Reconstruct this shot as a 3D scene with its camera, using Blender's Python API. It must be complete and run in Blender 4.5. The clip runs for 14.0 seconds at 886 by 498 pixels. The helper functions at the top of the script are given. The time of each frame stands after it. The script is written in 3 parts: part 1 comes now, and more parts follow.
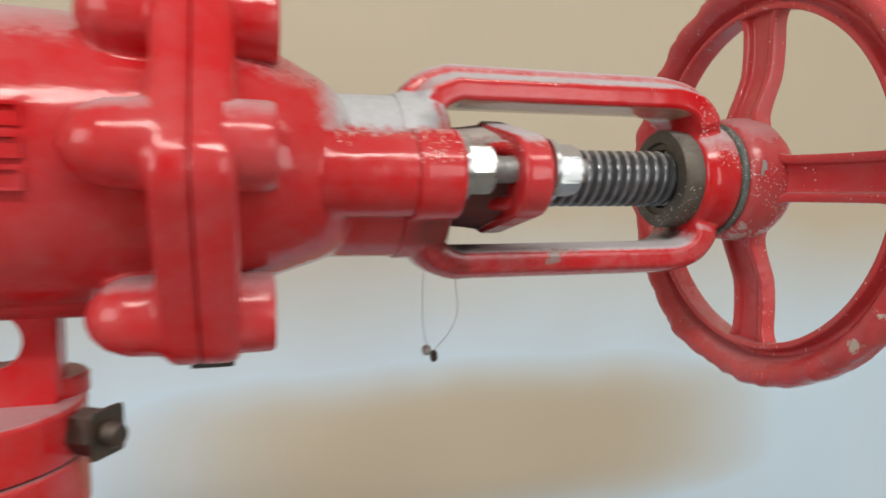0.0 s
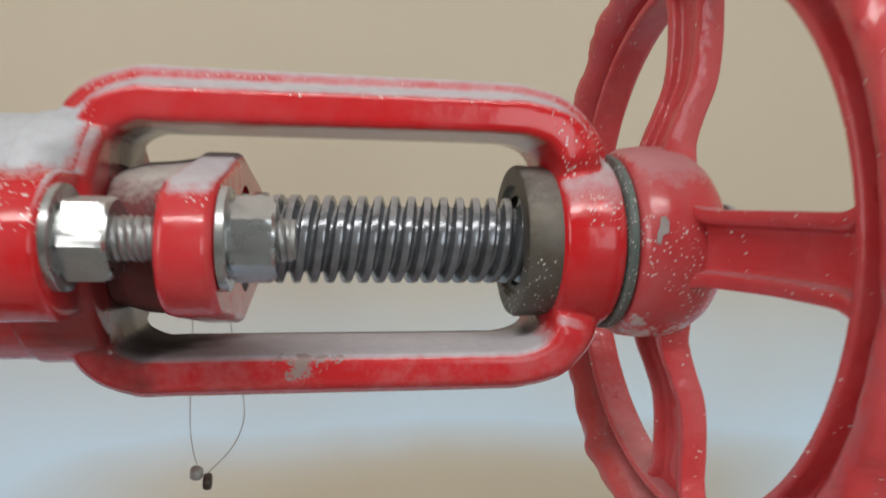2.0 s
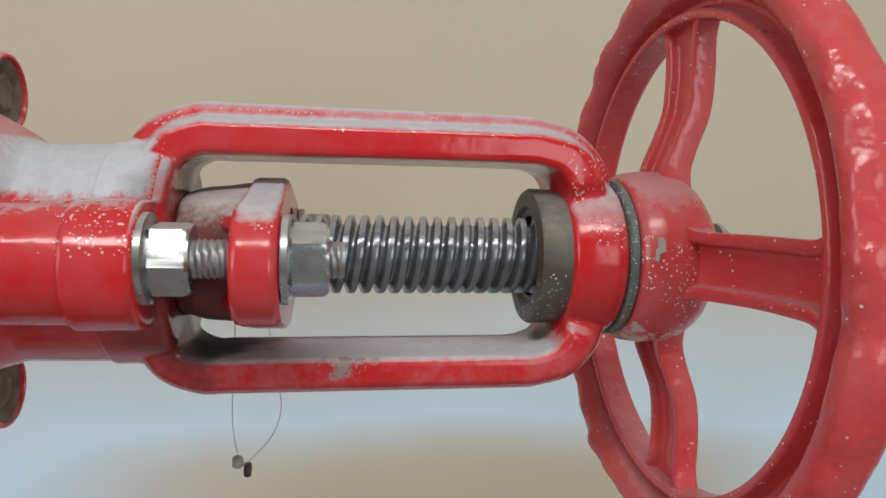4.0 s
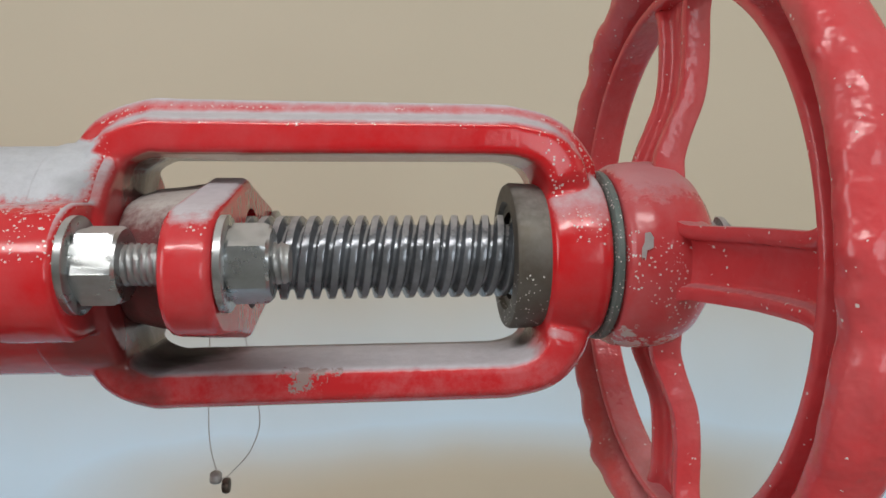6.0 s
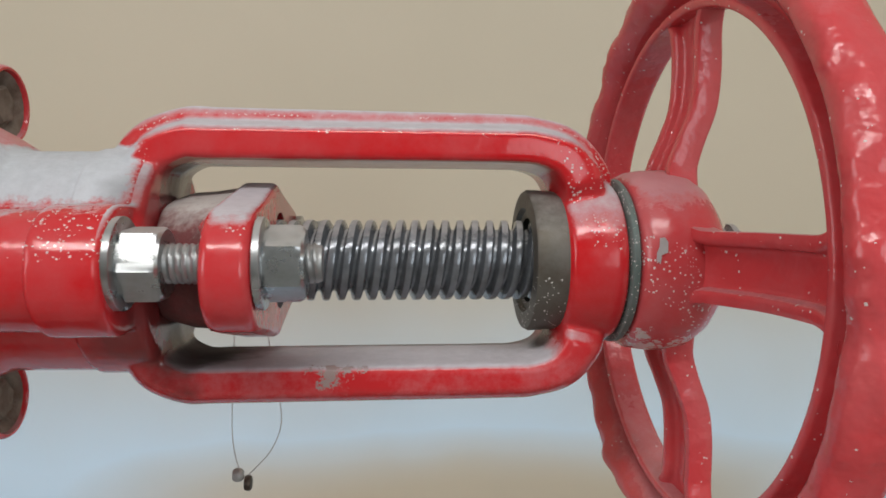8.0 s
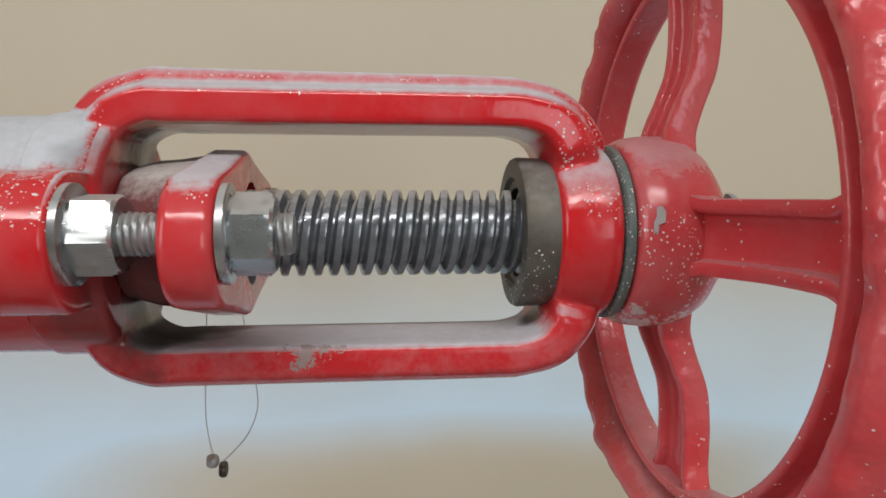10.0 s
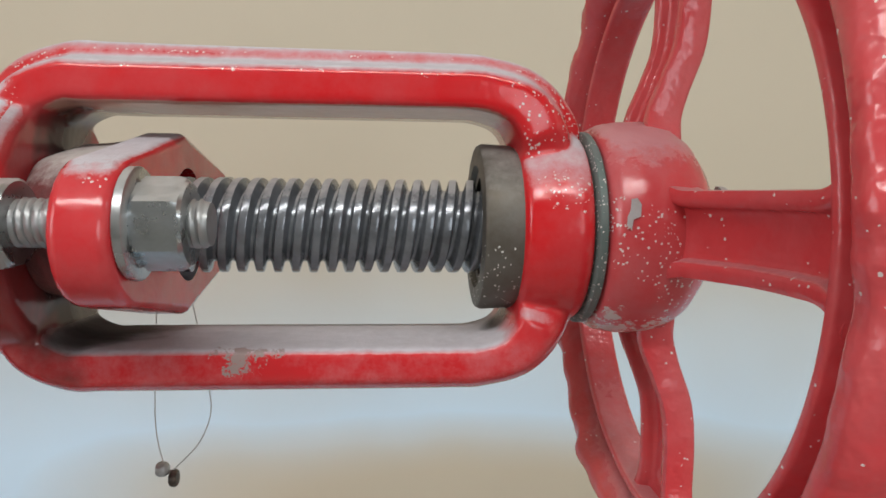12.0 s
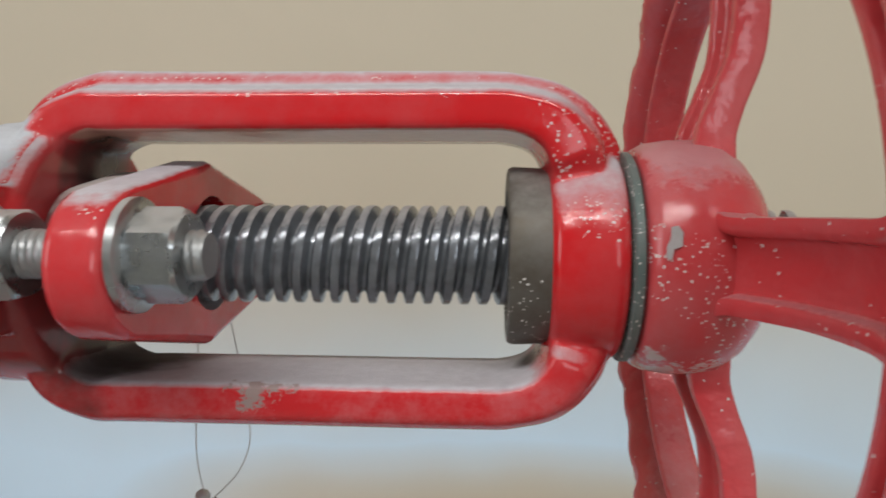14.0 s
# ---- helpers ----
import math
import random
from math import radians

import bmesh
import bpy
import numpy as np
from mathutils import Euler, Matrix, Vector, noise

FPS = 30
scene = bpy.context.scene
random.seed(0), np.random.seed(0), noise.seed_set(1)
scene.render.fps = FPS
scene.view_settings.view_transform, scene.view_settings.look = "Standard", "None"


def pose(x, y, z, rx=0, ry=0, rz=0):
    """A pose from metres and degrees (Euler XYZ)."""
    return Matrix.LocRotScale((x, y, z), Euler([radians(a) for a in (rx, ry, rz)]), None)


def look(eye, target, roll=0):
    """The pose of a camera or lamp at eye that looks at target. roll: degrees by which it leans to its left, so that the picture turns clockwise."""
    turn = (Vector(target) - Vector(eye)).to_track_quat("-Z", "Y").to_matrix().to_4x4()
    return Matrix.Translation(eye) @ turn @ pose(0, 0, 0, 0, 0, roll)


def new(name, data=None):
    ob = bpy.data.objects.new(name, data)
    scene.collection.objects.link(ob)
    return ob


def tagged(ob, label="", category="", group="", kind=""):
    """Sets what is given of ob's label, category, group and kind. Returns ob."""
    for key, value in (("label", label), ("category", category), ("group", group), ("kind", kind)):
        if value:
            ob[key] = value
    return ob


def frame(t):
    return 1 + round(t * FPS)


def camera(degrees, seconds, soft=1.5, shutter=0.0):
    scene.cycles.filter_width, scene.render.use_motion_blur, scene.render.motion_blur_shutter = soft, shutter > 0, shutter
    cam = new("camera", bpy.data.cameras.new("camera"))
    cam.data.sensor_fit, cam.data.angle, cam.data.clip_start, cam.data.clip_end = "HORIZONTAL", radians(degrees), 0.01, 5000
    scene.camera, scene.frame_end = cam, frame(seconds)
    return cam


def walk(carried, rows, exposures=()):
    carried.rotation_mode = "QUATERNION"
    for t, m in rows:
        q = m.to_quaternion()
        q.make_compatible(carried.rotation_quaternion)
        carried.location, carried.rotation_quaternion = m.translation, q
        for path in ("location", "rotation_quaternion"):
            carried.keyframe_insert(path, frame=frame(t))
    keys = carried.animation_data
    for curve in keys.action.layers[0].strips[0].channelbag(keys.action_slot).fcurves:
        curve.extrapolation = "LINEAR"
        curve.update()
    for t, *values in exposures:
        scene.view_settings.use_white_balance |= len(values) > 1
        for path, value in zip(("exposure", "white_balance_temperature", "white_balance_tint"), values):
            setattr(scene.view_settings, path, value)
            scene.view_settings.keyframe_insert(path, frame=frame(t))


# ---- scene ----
cam = camera(64.8, 14.0, soft=1.6, shutter=0.5)
AXIS = 1.2  # height of the valve's stem above the floor
PATH = [
    (0.0, -0.1951, -0.3155, 1.1929, 85.36, -0.16, -16.09),
    (0.5, -0.1178, -0.2796, 1.1922, 85.46, -0.25, -12.81),
    (1.0, -0.0846, -0.2654, 1.2008, 85.42, 0.17, -9.27),
    (1.2, -0.0660, -0.2500, 1.2020, 87.13, -0.70, -4.62),
    (1.5, -0.0557, -0.2112, 1.2043, 85.40, -0.97, -4.75),
    (1.7, -0.0450, -0.2080, 1.2040, 86.56, -2.20, -8.44),
    (2.0, -0.0458, -0.2246, 1.2116, 86.35, -0.95, -8.58),
    (2.5, -0.0879, -0.2522, 1.2275, 87.46, -1.23, -10.05),
    (2.7, -0.0877, -0.2533, 1.2209, 87.50, -2.02, -13.00),
    (4.8, -0.0420, -0.2417, 1.2203, 85.36, -0.38, -6.29),
    (5.0, -0.0405, -0.2382, 1.2161, 85.77, -0.23, -6.12),
    (5.5, -0.0356, -0.2357, 1.2174, 86.08, -0.03, -5.50),
    (6.0, -0.0335, -0.2358, 1.2183, 86.18, 0.13, -5.59),
    (6.5, -0.0339, -0.2321, 1.2170, 86.06, 0.11, -5.19),
    (7.0, -0.0443, -0.2389, 1.2197, 86.89, -0.30, -5.13),
    (7.5, -0.0464, -0.2484, 1.2182, 86.39, 0.44, -5.56),
    (8.0, -0.0407, -0.2443, 1.2162, 87.13, -0.29, -5.34),
    (8.2, -0.0383, -0.2438, 1.2164, 86.31, 0.08, -5.37),
    (10.3, -0.0376, -0.2235, 1.2115, 85.73, -0.13, -6.38),
    (10.5, -0.0306, -0.2190, 1.2124, 85.92, 0.18, -5.40),
    (10.8, -0.0190, -0.2160, 1.2110, 86.07, -0.20, -4.08),
    (11.0, -0.0162, -0.2145, 1.2120, 86.01, -0.14, -5.74),
    (11.5, -0.0139, -0.2147, 1.2095, 85.87, -0.42, -5.79),
    (12.0, -0.0161, -0.2107, 1.2094, 85.60, -0.62, -4.60),
    (12.5, -0.0058, -0.2093, 1.2099, 86.44, -0.20, -3.30),
    (13.0, -0.0085, -0.2009, 1.2122, 87.11, -1.66, 0.07),
    (13.2, -0.0150, -0.1980, 1.2150, 85.67, -2.90, 1.32),
    (13.5, -0.0114, -0.1980, 1.2100, 86.88, -1.81, 3.08),
    (14.0, 0.0044, -0.1977, 1.2118, 87.08, -0.29, 3.42),
]
walk(cam, [(t, pose(x, y, z, rx, ry, rz)) for t, x, y, z, rx, ry, rz in PATH],
     exposures=[(0.0, 0.14, 6850, 11), (0.5, -0.08, 6780, 10), (1.5, -0.05, 6560, 10), (2.1, 0.02, 6470, 10), (5.0, -0.03, 6380, 10), (11.0, 0.01, 6380, 10), (12.0, 0.11, 6400, 10), (13.0, 0.10, 6400, 10), (14.0, 0.0, 6400, 10)])

# ---- light ----
world = bpy.data.worlds.new("world")
world.use_nodes = True
world.node_tree.nodes["Background"].inputs[0].default_value = (0.9, 0.95, 1.0, 1)
world.node_tree.nodes["Background"].inputs[1].default_value = 0.4
scene.world = world
scene.view_settings.exposure = 0.0


def area_lamp(name, eye, target, sx, sy, power, colour):
    d = bpy.data.lights.new(name, "AREA")
    d.shape, d.size, d.size_y, d.energy, d.color = "RECTANGLE", sx, sy, power, colour
    ob = new(name, d)
    ob.matrix_world = look(eye, target)
    return ob


area_lamp("ceiling_lamp_light", (-0.15, -1.32, 2.56), (-0.15, -1.32, 0), 1.9, 0.14, 31, (1.0, 0.97, 0.94))
# fill light added from the front; no window is known on that side
area_lamp("south_fill_light", (0.9, -2.18, 1.5), (0.9, 0, 1.5), 0.9, 1.1, 10, (0.93, 0.97, 1.0))
# second added fill, to brighten faces turned to -x; no real source known
area_lamp("west_fill_light", (-1.58, -0.95, 1.6), (1, -0.95, 1.6), 0.8, 0.9, 8, (0.93, 0.97, 1.0))


# ---- materials ----
def material(name):
    m = bpy.data.materials.new(name)
    m.use_nodes = True
    nt = m.node_tree
    return m, nt, nt.nodes["Principled BSDF"]


def node(nt, kind, **values):
    n = nt.nodes.new(kind)
    for key, value in values.items():
        n.inputs[key.replace("_", " ")].default_value = value
    return n


def coords(nt):
    return nt.nodes.new("ShaderNodeNewGeometry").outputs["Position"]


def noise_tex(nt, scale, detail=4.0, rough=0.55):
    n = node(nt, "ShaderNodeTexNoise", Scale=scale, Detail=detail, Roughness=rough)
    nt.links.new(coords(nt), n.inputs["Vector"])
    return n.outputs["Fac"]


def ramp(nt, src, stops):
    n = nt.nodes.new("ShaderNodeValToRGB")
    cr = n.color_ramp
    while len(cr.elements) < len(stops):
        cr.elements.new(0.5)
    for e, (p, v) in zip(cr.elements, stops):
        e.position = p
        e.color = (v, v, v, 1) if not isinstance(v, tuple) else (*v, 1)
    nt.links.new(src, n.inputs[0])
    return n.outputs[0]


def maths(nt, op, a, b=0.0, clamp=False):
    n = nt.nodes.new("ShaderNodeMath")
    n.operation, n.use_clamp = op, clamp
    for i, v in enumerate((a, b)):
        if isinstance(v, (int, float)):
            n.inputs[i].default_value = v
        else:
            nt.links.new(v, n.inputs[i])
    return n.outputs[0]


def blend(nt, fac, a, b):
    n = nt.nodes.new("ShaderNodeMix")
    n.data_type = "RGBA"
    for sock, v in ((n.inputs[0], fac), (n.inputs[6], a), (n.inputs[7], b)):
        if isinstance(v, tuple):
            sock.default_value = (*v, 1)
        elif isinstance(v, (int, float)):
            sock.default_value = v
        else:
            nt.links.new(v, sock)
    return n.outputs[2]


def bump(nt, bsdf, height, strength, dist):
    n = node(nt, "ShaderNodeBump", Strength=strength, Distance=dist)
    nt.links.new(height, n.inputs["Height"])
    nt.links.new(n.outputs[0], bsdf.inputs["Normal"])


def part_xyz(nt):
    sep = nt.nodes.new("ShaderNodeSeparateXYZ")
    nt.links.new(coords(nt), sep.inputs[0])
    return sep.outputs


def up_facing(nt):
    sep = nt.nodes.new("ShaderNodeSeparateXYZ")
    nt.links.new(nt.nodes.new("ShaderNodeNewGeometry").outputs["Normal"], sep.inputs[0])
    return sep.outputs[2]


def spots(nt, scale, radius, share):
    """Small round splashes, of which only a share is kept."""
    v = node(nt, "ShaderNodeTexVoronoi", Scale=scale, Randomness=1.0)
    rag = node(nt, "ShaderNodeTexNoise", Scale=1400.0, Detail=2.0)
    nt.links.new(coords(nt), rag.inputs["Vector"])
    push = nt.nodes.new("ShaderNodeVectorMath")
    push.operation = "MULTIPLY_ADD"
    nt.links.new(rag.outputs["Color"], push.inputs[0])
    push.inputs[1].default_value = (0.0007, 0.0007, 0.0007)
    nt.links.new(coords(nt), push.inputs[2])
    nt.links.new(push.outputs[0], v.inputs["Vector"])
    sep = nt.nodes.new("ShaderNodeSeparateColor")
    nt.links.new(v.outputs["Color"], sep.inputs[0])
    size = maths(nt, "MULTIPLY", sep.outputs[1], radius)
    dot = maths(nt, "LESS_THAN", v.outputs["Distance"], size)
    keep = maths(nt, "LESS_THAN", sep.outputs[0], share)
    return maths(nt, "MULTIPLY", dot, keep)


def scuffs(nt, places):
    """Worn patches with ragged edges round the given places (x, y, z, radius)."""
    rag = maths(nt, "MULTIPLY", maths(nt, "SUBTRACT", noise_tex(nt, 260, 6, 0.75), 0.42), 4.0)
    total = None
    for x, y, z, r in places:
        d = nt.nodes.new("ShaderNodeVectorMath")
        d.operation = "DISTANCE"
        nt.links.new(coords(nt), d.inputs[0])
        d.inputs[1].default_value = (x, y, z)
        k = maths(nt, "LESS_THAN", maths(nt, "ADD", maths(nt, "DIVIDE", d.outputs["Value"], r), rag), 0.75)
        total = k if total is None else maths(nt, "MAXIMUM", total, k)
    return total


def red_paint(name, dust=1.0, reach=0.58, splash=0.12, haze=0.25, under=0.0, worn=(), where=(), grime_shade=(), soft=0.22, scuff=(0.42, 0.38, 0.36), relief=0.0012, ragged=1.0, deck=(), dull=0.0, end_clean=False, chalk_low=0.0):
    """Glossy red enamel on cast iron: orange peel, settled plaster dust on upward faces, pale splashes."""
    m, nt, b = material(name)
    tone = noise_tex(nt, 22, 5)
    red = blend(nt, tone, (0.50, 0.008, 0.012), (0.62, 0.014, 0.018))
    chalk = maths(nt, "MULTIPLY", ramp(nt, noise_tex(nt, 28, 7, 0.68), [(0.40, chalk_low), (0.72, 1.0)]), haze)
    if dull:
        # the lower arm is rubbed dull along its whole length
        depth = ramp(nt, maths(nt, "MULTIPLY", maths(nt, "SUBTRACT", AXIS - 0.028, part_xyz(nt)[2]), 100.0, True), [(0.0, 0.0), (0.6, 1.0)])
        rub = maths(nt, "MULTIPLY", ramp(nt, noise_tex(nt, 70, 8, 0.75), [(0.42, 0.15), (0.62, 1.0)]), dull)
        chalk = maths(nt, "MAXIMUM", chalk, maths(nt, "MULTIPLY", depth, rub))
    red = blend(nt, chalk, red, (0.54, 0.145, 0.155))
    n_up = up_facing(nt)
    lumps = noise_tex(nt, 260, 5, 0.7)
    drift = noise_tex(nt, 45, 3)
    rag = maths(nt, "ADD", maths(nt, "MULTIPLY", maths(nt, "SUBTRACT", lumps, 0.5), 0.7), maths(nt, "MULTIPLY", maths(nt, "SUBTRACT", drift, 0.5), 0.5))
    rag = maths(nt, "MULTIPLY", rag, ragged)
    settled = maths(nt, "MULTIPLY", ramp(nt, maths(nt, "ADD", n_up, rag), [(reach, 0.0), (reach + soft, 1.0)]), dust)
    if deck:
        # thick dust lying on the neck, with a crumbly lower edge
        x, y, z = part_xyz(nt)
        level, x0, x1 = deck
        edge = maths(nt, "ADD", maths(nt, "SUBTRACT", z, AXIS + level), maths(nt, "MULTIPLY", maths(nt, "SUBTRACT", lumps, 0.5), 0.011))
        edge = maths(nt, "ADD", edge, maths(nt, "MULTIPLY", maths(nt, "SUBTRACT", drift, 0.5), 0.010))
        lie = maths(nt, "MULTIPLY", ramp(nt, maths(nt, "MULTIPLY", edge, 100.0, True), [(0.0, 0.0), (0.35, 1.0)]), ramp(nt, n_up, [(0.10, 0.0), (0.25, 1.0)]))
        end = maths(nt, "ADD", x, maths(nt, "MULTIPLY", maths(nt, "SUBTRACT", lumps, 0.5), 0.012))
        inside = ramp(nt, maths(nt, "MULTIPLY", maths(nt, "SUBTRACT", x1, end), 100.0, True), [(0.0, 0.0), (0.35, 1.0)])
        crown = maths(nt, "SUBTRACT", AXIS + 0.0385, maths(nt, "ADD", z, maths(nt, "MULTIPLY", maths(nt, "SUBTRACT", lumps, 0.5), 0.006)))
        inside = maths(nt, "MULTIPLY", inside, ramp(nt, maths(nt, "MULTIPLY", crown, 100.0, True), [(0.0, 0.0), (0.12, 1.0)]))
        inside = maths(nt, "MULTIPLY", inside, ramp(nt, maths(nt, "MULTIPLY", maths(nt, "SUBTRACT", end, x0), 50.0, True), [(0.0, 0.0), (0.6, 1.0)]))
        neck = maths(nt, "MULTIPLY", maths(nt, "GREATER_THAN", x, x0), maths(nt, "LESS_THAN", x, x1))
        neck = maths(nt, "MULTIPLY", neck, maths(nt, "LESS_THAN", z, AXIS + 0.0375))
        settled = maths(nt, "MULTIPLY", settled, maths(nt, "SUBTRACT", 1.0, neck))
        settled = maths(nt, "MAXIMUM", settled, maths(nt, "MULTIPLY", lie, inside))
    # tan tint on downward faces above the stem's axis
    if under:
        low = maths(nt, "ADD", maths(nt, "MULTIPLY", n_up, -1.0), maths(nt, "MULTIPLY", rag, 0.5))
        beige_share = maths(nt, "MULTIPLY", ramp(nt, low, [(0.80, 0.0), (0.92, 1.0)]), under)
        beige_share = maths(nt, "MULTIPLY", beige_share, maths(nt, "GREATER_THAN", part_xyz(nt)[2], AXIS))
        red = blend(nt, beige_share, red, (0.50, 0.41, 0.32))
    cloud = ramp(nt, noise_tex(nt, 30, 3), [(0.38, 0.15), (0.62, 1.0)])
    dots = maths(nt, "MAXIMUM", spots(nt, 1150, 0.5, splash), spots(nt, 620, 0.38, splash * 0.35))
    dots = maths(nt, "MULTIPLY", dots, maths(nt, "GREATER_THAN", cloud, maths(nt, "ADD", 0.55, -splash)))
    if where:
        x, y, z = part_xyz(nt)
        x0, x1, rise, level, sign, start = where
        shift = maths(nt, "MULTIPLY", maths(nt, "DIVIDE", maths(nt, "SUBTRACT", x, x0), x1 - x0, True), rise)
        drop = maths(nt, "MULTIPLY", maths(nt, "SUBTRACT", drift, 0.5), 0.02)
        height = maths(nt, "ADD", maths(nt, "ADD", maths(nt, "SUBTRACT", z, AXIS), shift), drop)
        hit = maths(nt, "GREATER_THAN" if sign > 0 else "LESS_THAN", height, level)
        hit = maths(nt, "MULTIPLY", hit, maths(nt, "GREATER_THAN", maths(nt, "ADD", x, maths(nt, "MULTIPLY", drift, 0.08)), start + 0.04))
        if deck:
            lobe = maths(nt, "MULTIPLY", maths(nt, "LESS_THAN", x, -0.111), maths(nt, "GREATER_THAN", z, AXIS + 0.003))
            lobe = maths(nt, "MULTIPLY", lobe, maths(nt, "LESS_THAN", z, AXIS + 0.037))
            lobe = maths(nt, "MULTIPLY", lobe, maths(nt, "GREATER_THAN", maths(nt, "ADD", x, drop), -0.156))
            hit = maths(nt, "MAXIMUM", hit, lobe)
        dots = maths(nt, "MULTIPLY", dots, hit)
    if ragged < 1.0:
        dots = maths(nt, "MULTIPLY", dots, maths(nt, "LESS_THAN", settled, 0.3))
    if end_clean:
        # splashes came from the side, so the end face stayed clean
        sep = nt.nodes.new("ShaderNodeSeparateXYZ")
        nt.links.new(nt.nodes.new("ShaderNodeNewGeometry").outputs["Normal"], sep.inputs[0])
        dots = maths(nt, "MULTIPLY", dots, maths(nt, "LESS_THAN", sep.outputs[0], 0.5))
    dots = maths(nt, "GREATER_THAN", dots, 0.5)
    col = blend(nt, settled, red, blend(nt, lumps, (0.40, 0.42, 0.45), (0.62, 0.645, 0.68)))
    col = blend(nt, dots, col, (0.68, 0.58, 0.55))
    if worn:
        col = blend(nt, scuffs(nt, worn), col, scuff)
    # darkens the colour round each place: packing grime together with painted-in shade
    for x, y, z, r, thick in grime_shade:
        d = nt.nodes.new("ShaderNodeVectorMath")
        d.operation = "DISTANCE"
        nt.links.new(coords(nt), d.inputs[0])
        d.inputs[1].default_value = (x, y, z)
        falloff = maths(nt, "ADD", maths(nt, "DIVIDE", d.outputs["Value"], r), maths(nt, "MULTIPLY", maths(nt, "SUBTRACT", drift, 0.5), 1.4))
        col = blend(nt, ramp(nt, falloff, [(0.5, thick), (1.0, 0.0)]), col, (0.045, 0.03, 0.027))
    nt.links.new(col, b.inputs["Base Color"])
    rough = maths(nt, "ADD", maths(nt, "MULTIPLY", settled, 0.6), maths(nt, "MULTIPLY", chalk, 0.16))
    rough = maths(nt, "ADD", rough, 0.15, True)
    nt.links.new(rough, b.inputs["Roughness"])
    h = maths(nt, "ADD", noise_tex(nt, 75, 3), maths(nt, "MULTIPLY", settled, maths(nt, "MULTIPLY", lumps, 1.3)))
    h = maths(nt, "ADD", h, maths(nt, "MULTIPLY", dots, 0.35))
    if relief > 0.0012:
        h = maths(nt, "ADD", h, maths(nt, "MULTIPLY", noise_tex(nt, 150, 3, 0.5), 0.4))
    bump(nt, b, h, 0.5, relief)
    return m


def metal(name, colour, rough, stain=(0.2, 0.17, 0.13), amount=0.3, dust=0.3, splash=0.0, metallic=1.0, relief=0.25, low=False):
    m, nt, b = material(name)
    col = blend(nt, maths(nt, "MULTIPLY", ramp(nt, noise_tex(nt, 120, 5, 0.65), [(0.4, 0.0), (0.7, 1.0)]), amount), colour, stain)
    level = maths(nt, "ADD", up_facing(nt), maths(nt, "MULTIPLY", maths(nt, "SUBTRACT", noise_tex(nt, 300, 4, 0.7), 0.5), 0.9))
    settled = maths(nt, "MULTIPLY", ramp(nt, level, [(0.45, 0.0), (0.95, 1.0)]), dust)
    col = blend(nt, settled, col, (0.5, 0.47, 0.44))
    mt = maths(nt, "SUBTRACT", metallic, settled, True)
    if splash:
        dots = spots(nt, 1100, 0.45, splash)
        if low:
            dots = maths(nt, "MULTIPLY", dots, maths(nt, "LESS_THAN", part_xyz(nt)[2], AXIS - 0.004))
        col = blend(nt, dots, col, (0.7, 0.68, 0.64))
        mt = maths(nt, "SUBTRACT", mt, dots, True)
    nt.links.new(col, b.inputs["Base Color"])
    nt.links.new(mt, b.inputs["Metallic"])
    r = maths(nt, "ADD", maths(nt, "MULTIPLY", noise_tex(nt, 160, 4), 0.22), rough - 0.1)
    nt.links.new(maths(nt, "ADD", r, maths(nt, "MULTIPLY", settled, 0.4), True), b.inputs["Roughness"])
    bump(nt, b, noise_tex(nt, 500, 4), relief, 0.0004)
    return m


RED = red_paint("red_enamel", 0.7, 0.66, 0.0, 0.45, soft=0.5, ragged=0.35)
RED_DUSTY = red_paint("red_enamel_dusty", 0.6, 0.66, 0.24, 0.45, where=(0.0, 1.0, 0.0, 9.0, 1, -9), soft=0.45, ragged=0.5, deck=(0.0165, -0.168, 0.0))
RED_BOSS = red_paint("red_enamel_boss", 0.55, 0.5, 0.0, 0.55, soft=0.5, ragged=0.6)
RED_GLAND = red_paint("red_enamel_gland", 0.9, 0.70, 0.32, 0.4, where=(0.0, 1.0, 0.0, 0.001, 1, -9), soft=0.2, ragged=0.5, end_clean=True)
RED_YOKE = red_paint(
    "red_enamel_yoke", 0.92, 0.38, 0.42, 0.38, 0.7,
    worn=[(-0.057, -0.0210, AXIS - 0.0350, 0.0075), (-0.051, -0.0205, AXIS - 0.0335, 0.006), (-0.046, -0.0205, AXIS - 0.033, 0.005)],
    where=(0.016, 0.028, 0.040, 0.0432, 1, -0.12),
    # dark places: grime by the packing, and shade of the yoke's recesses as colour
    grime_shade=[(-0.104, 0.004, AXIS - 0.022, 0.028, 0.85), (-0.098, 0.010, AXIS - 0.034, 0.024, 0.75), (-0.108, 0.0, AXIS + 0.022, 0.018, 0.85), (-0.108, -0.010, AXIS - 0.028, 0.017, 0.7), (-0.109, -0.006, AXIS + 0.027, 0.014, 0.6), (-0.100, 0.008, AXIS + 0.032, 0.022, 0.6), (0.0225, 0, AXIS - 0.03, 0.010, 0.85), (-0.110, -0.026, AXIS - 0.020, 0.024, 0.62), (-0.110, -0.026, AXIS + 0.022, 0.014, 0.45)],
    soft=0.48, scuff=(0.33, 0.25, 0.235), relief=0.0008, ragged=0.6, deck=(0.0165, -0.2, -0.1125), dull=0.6)
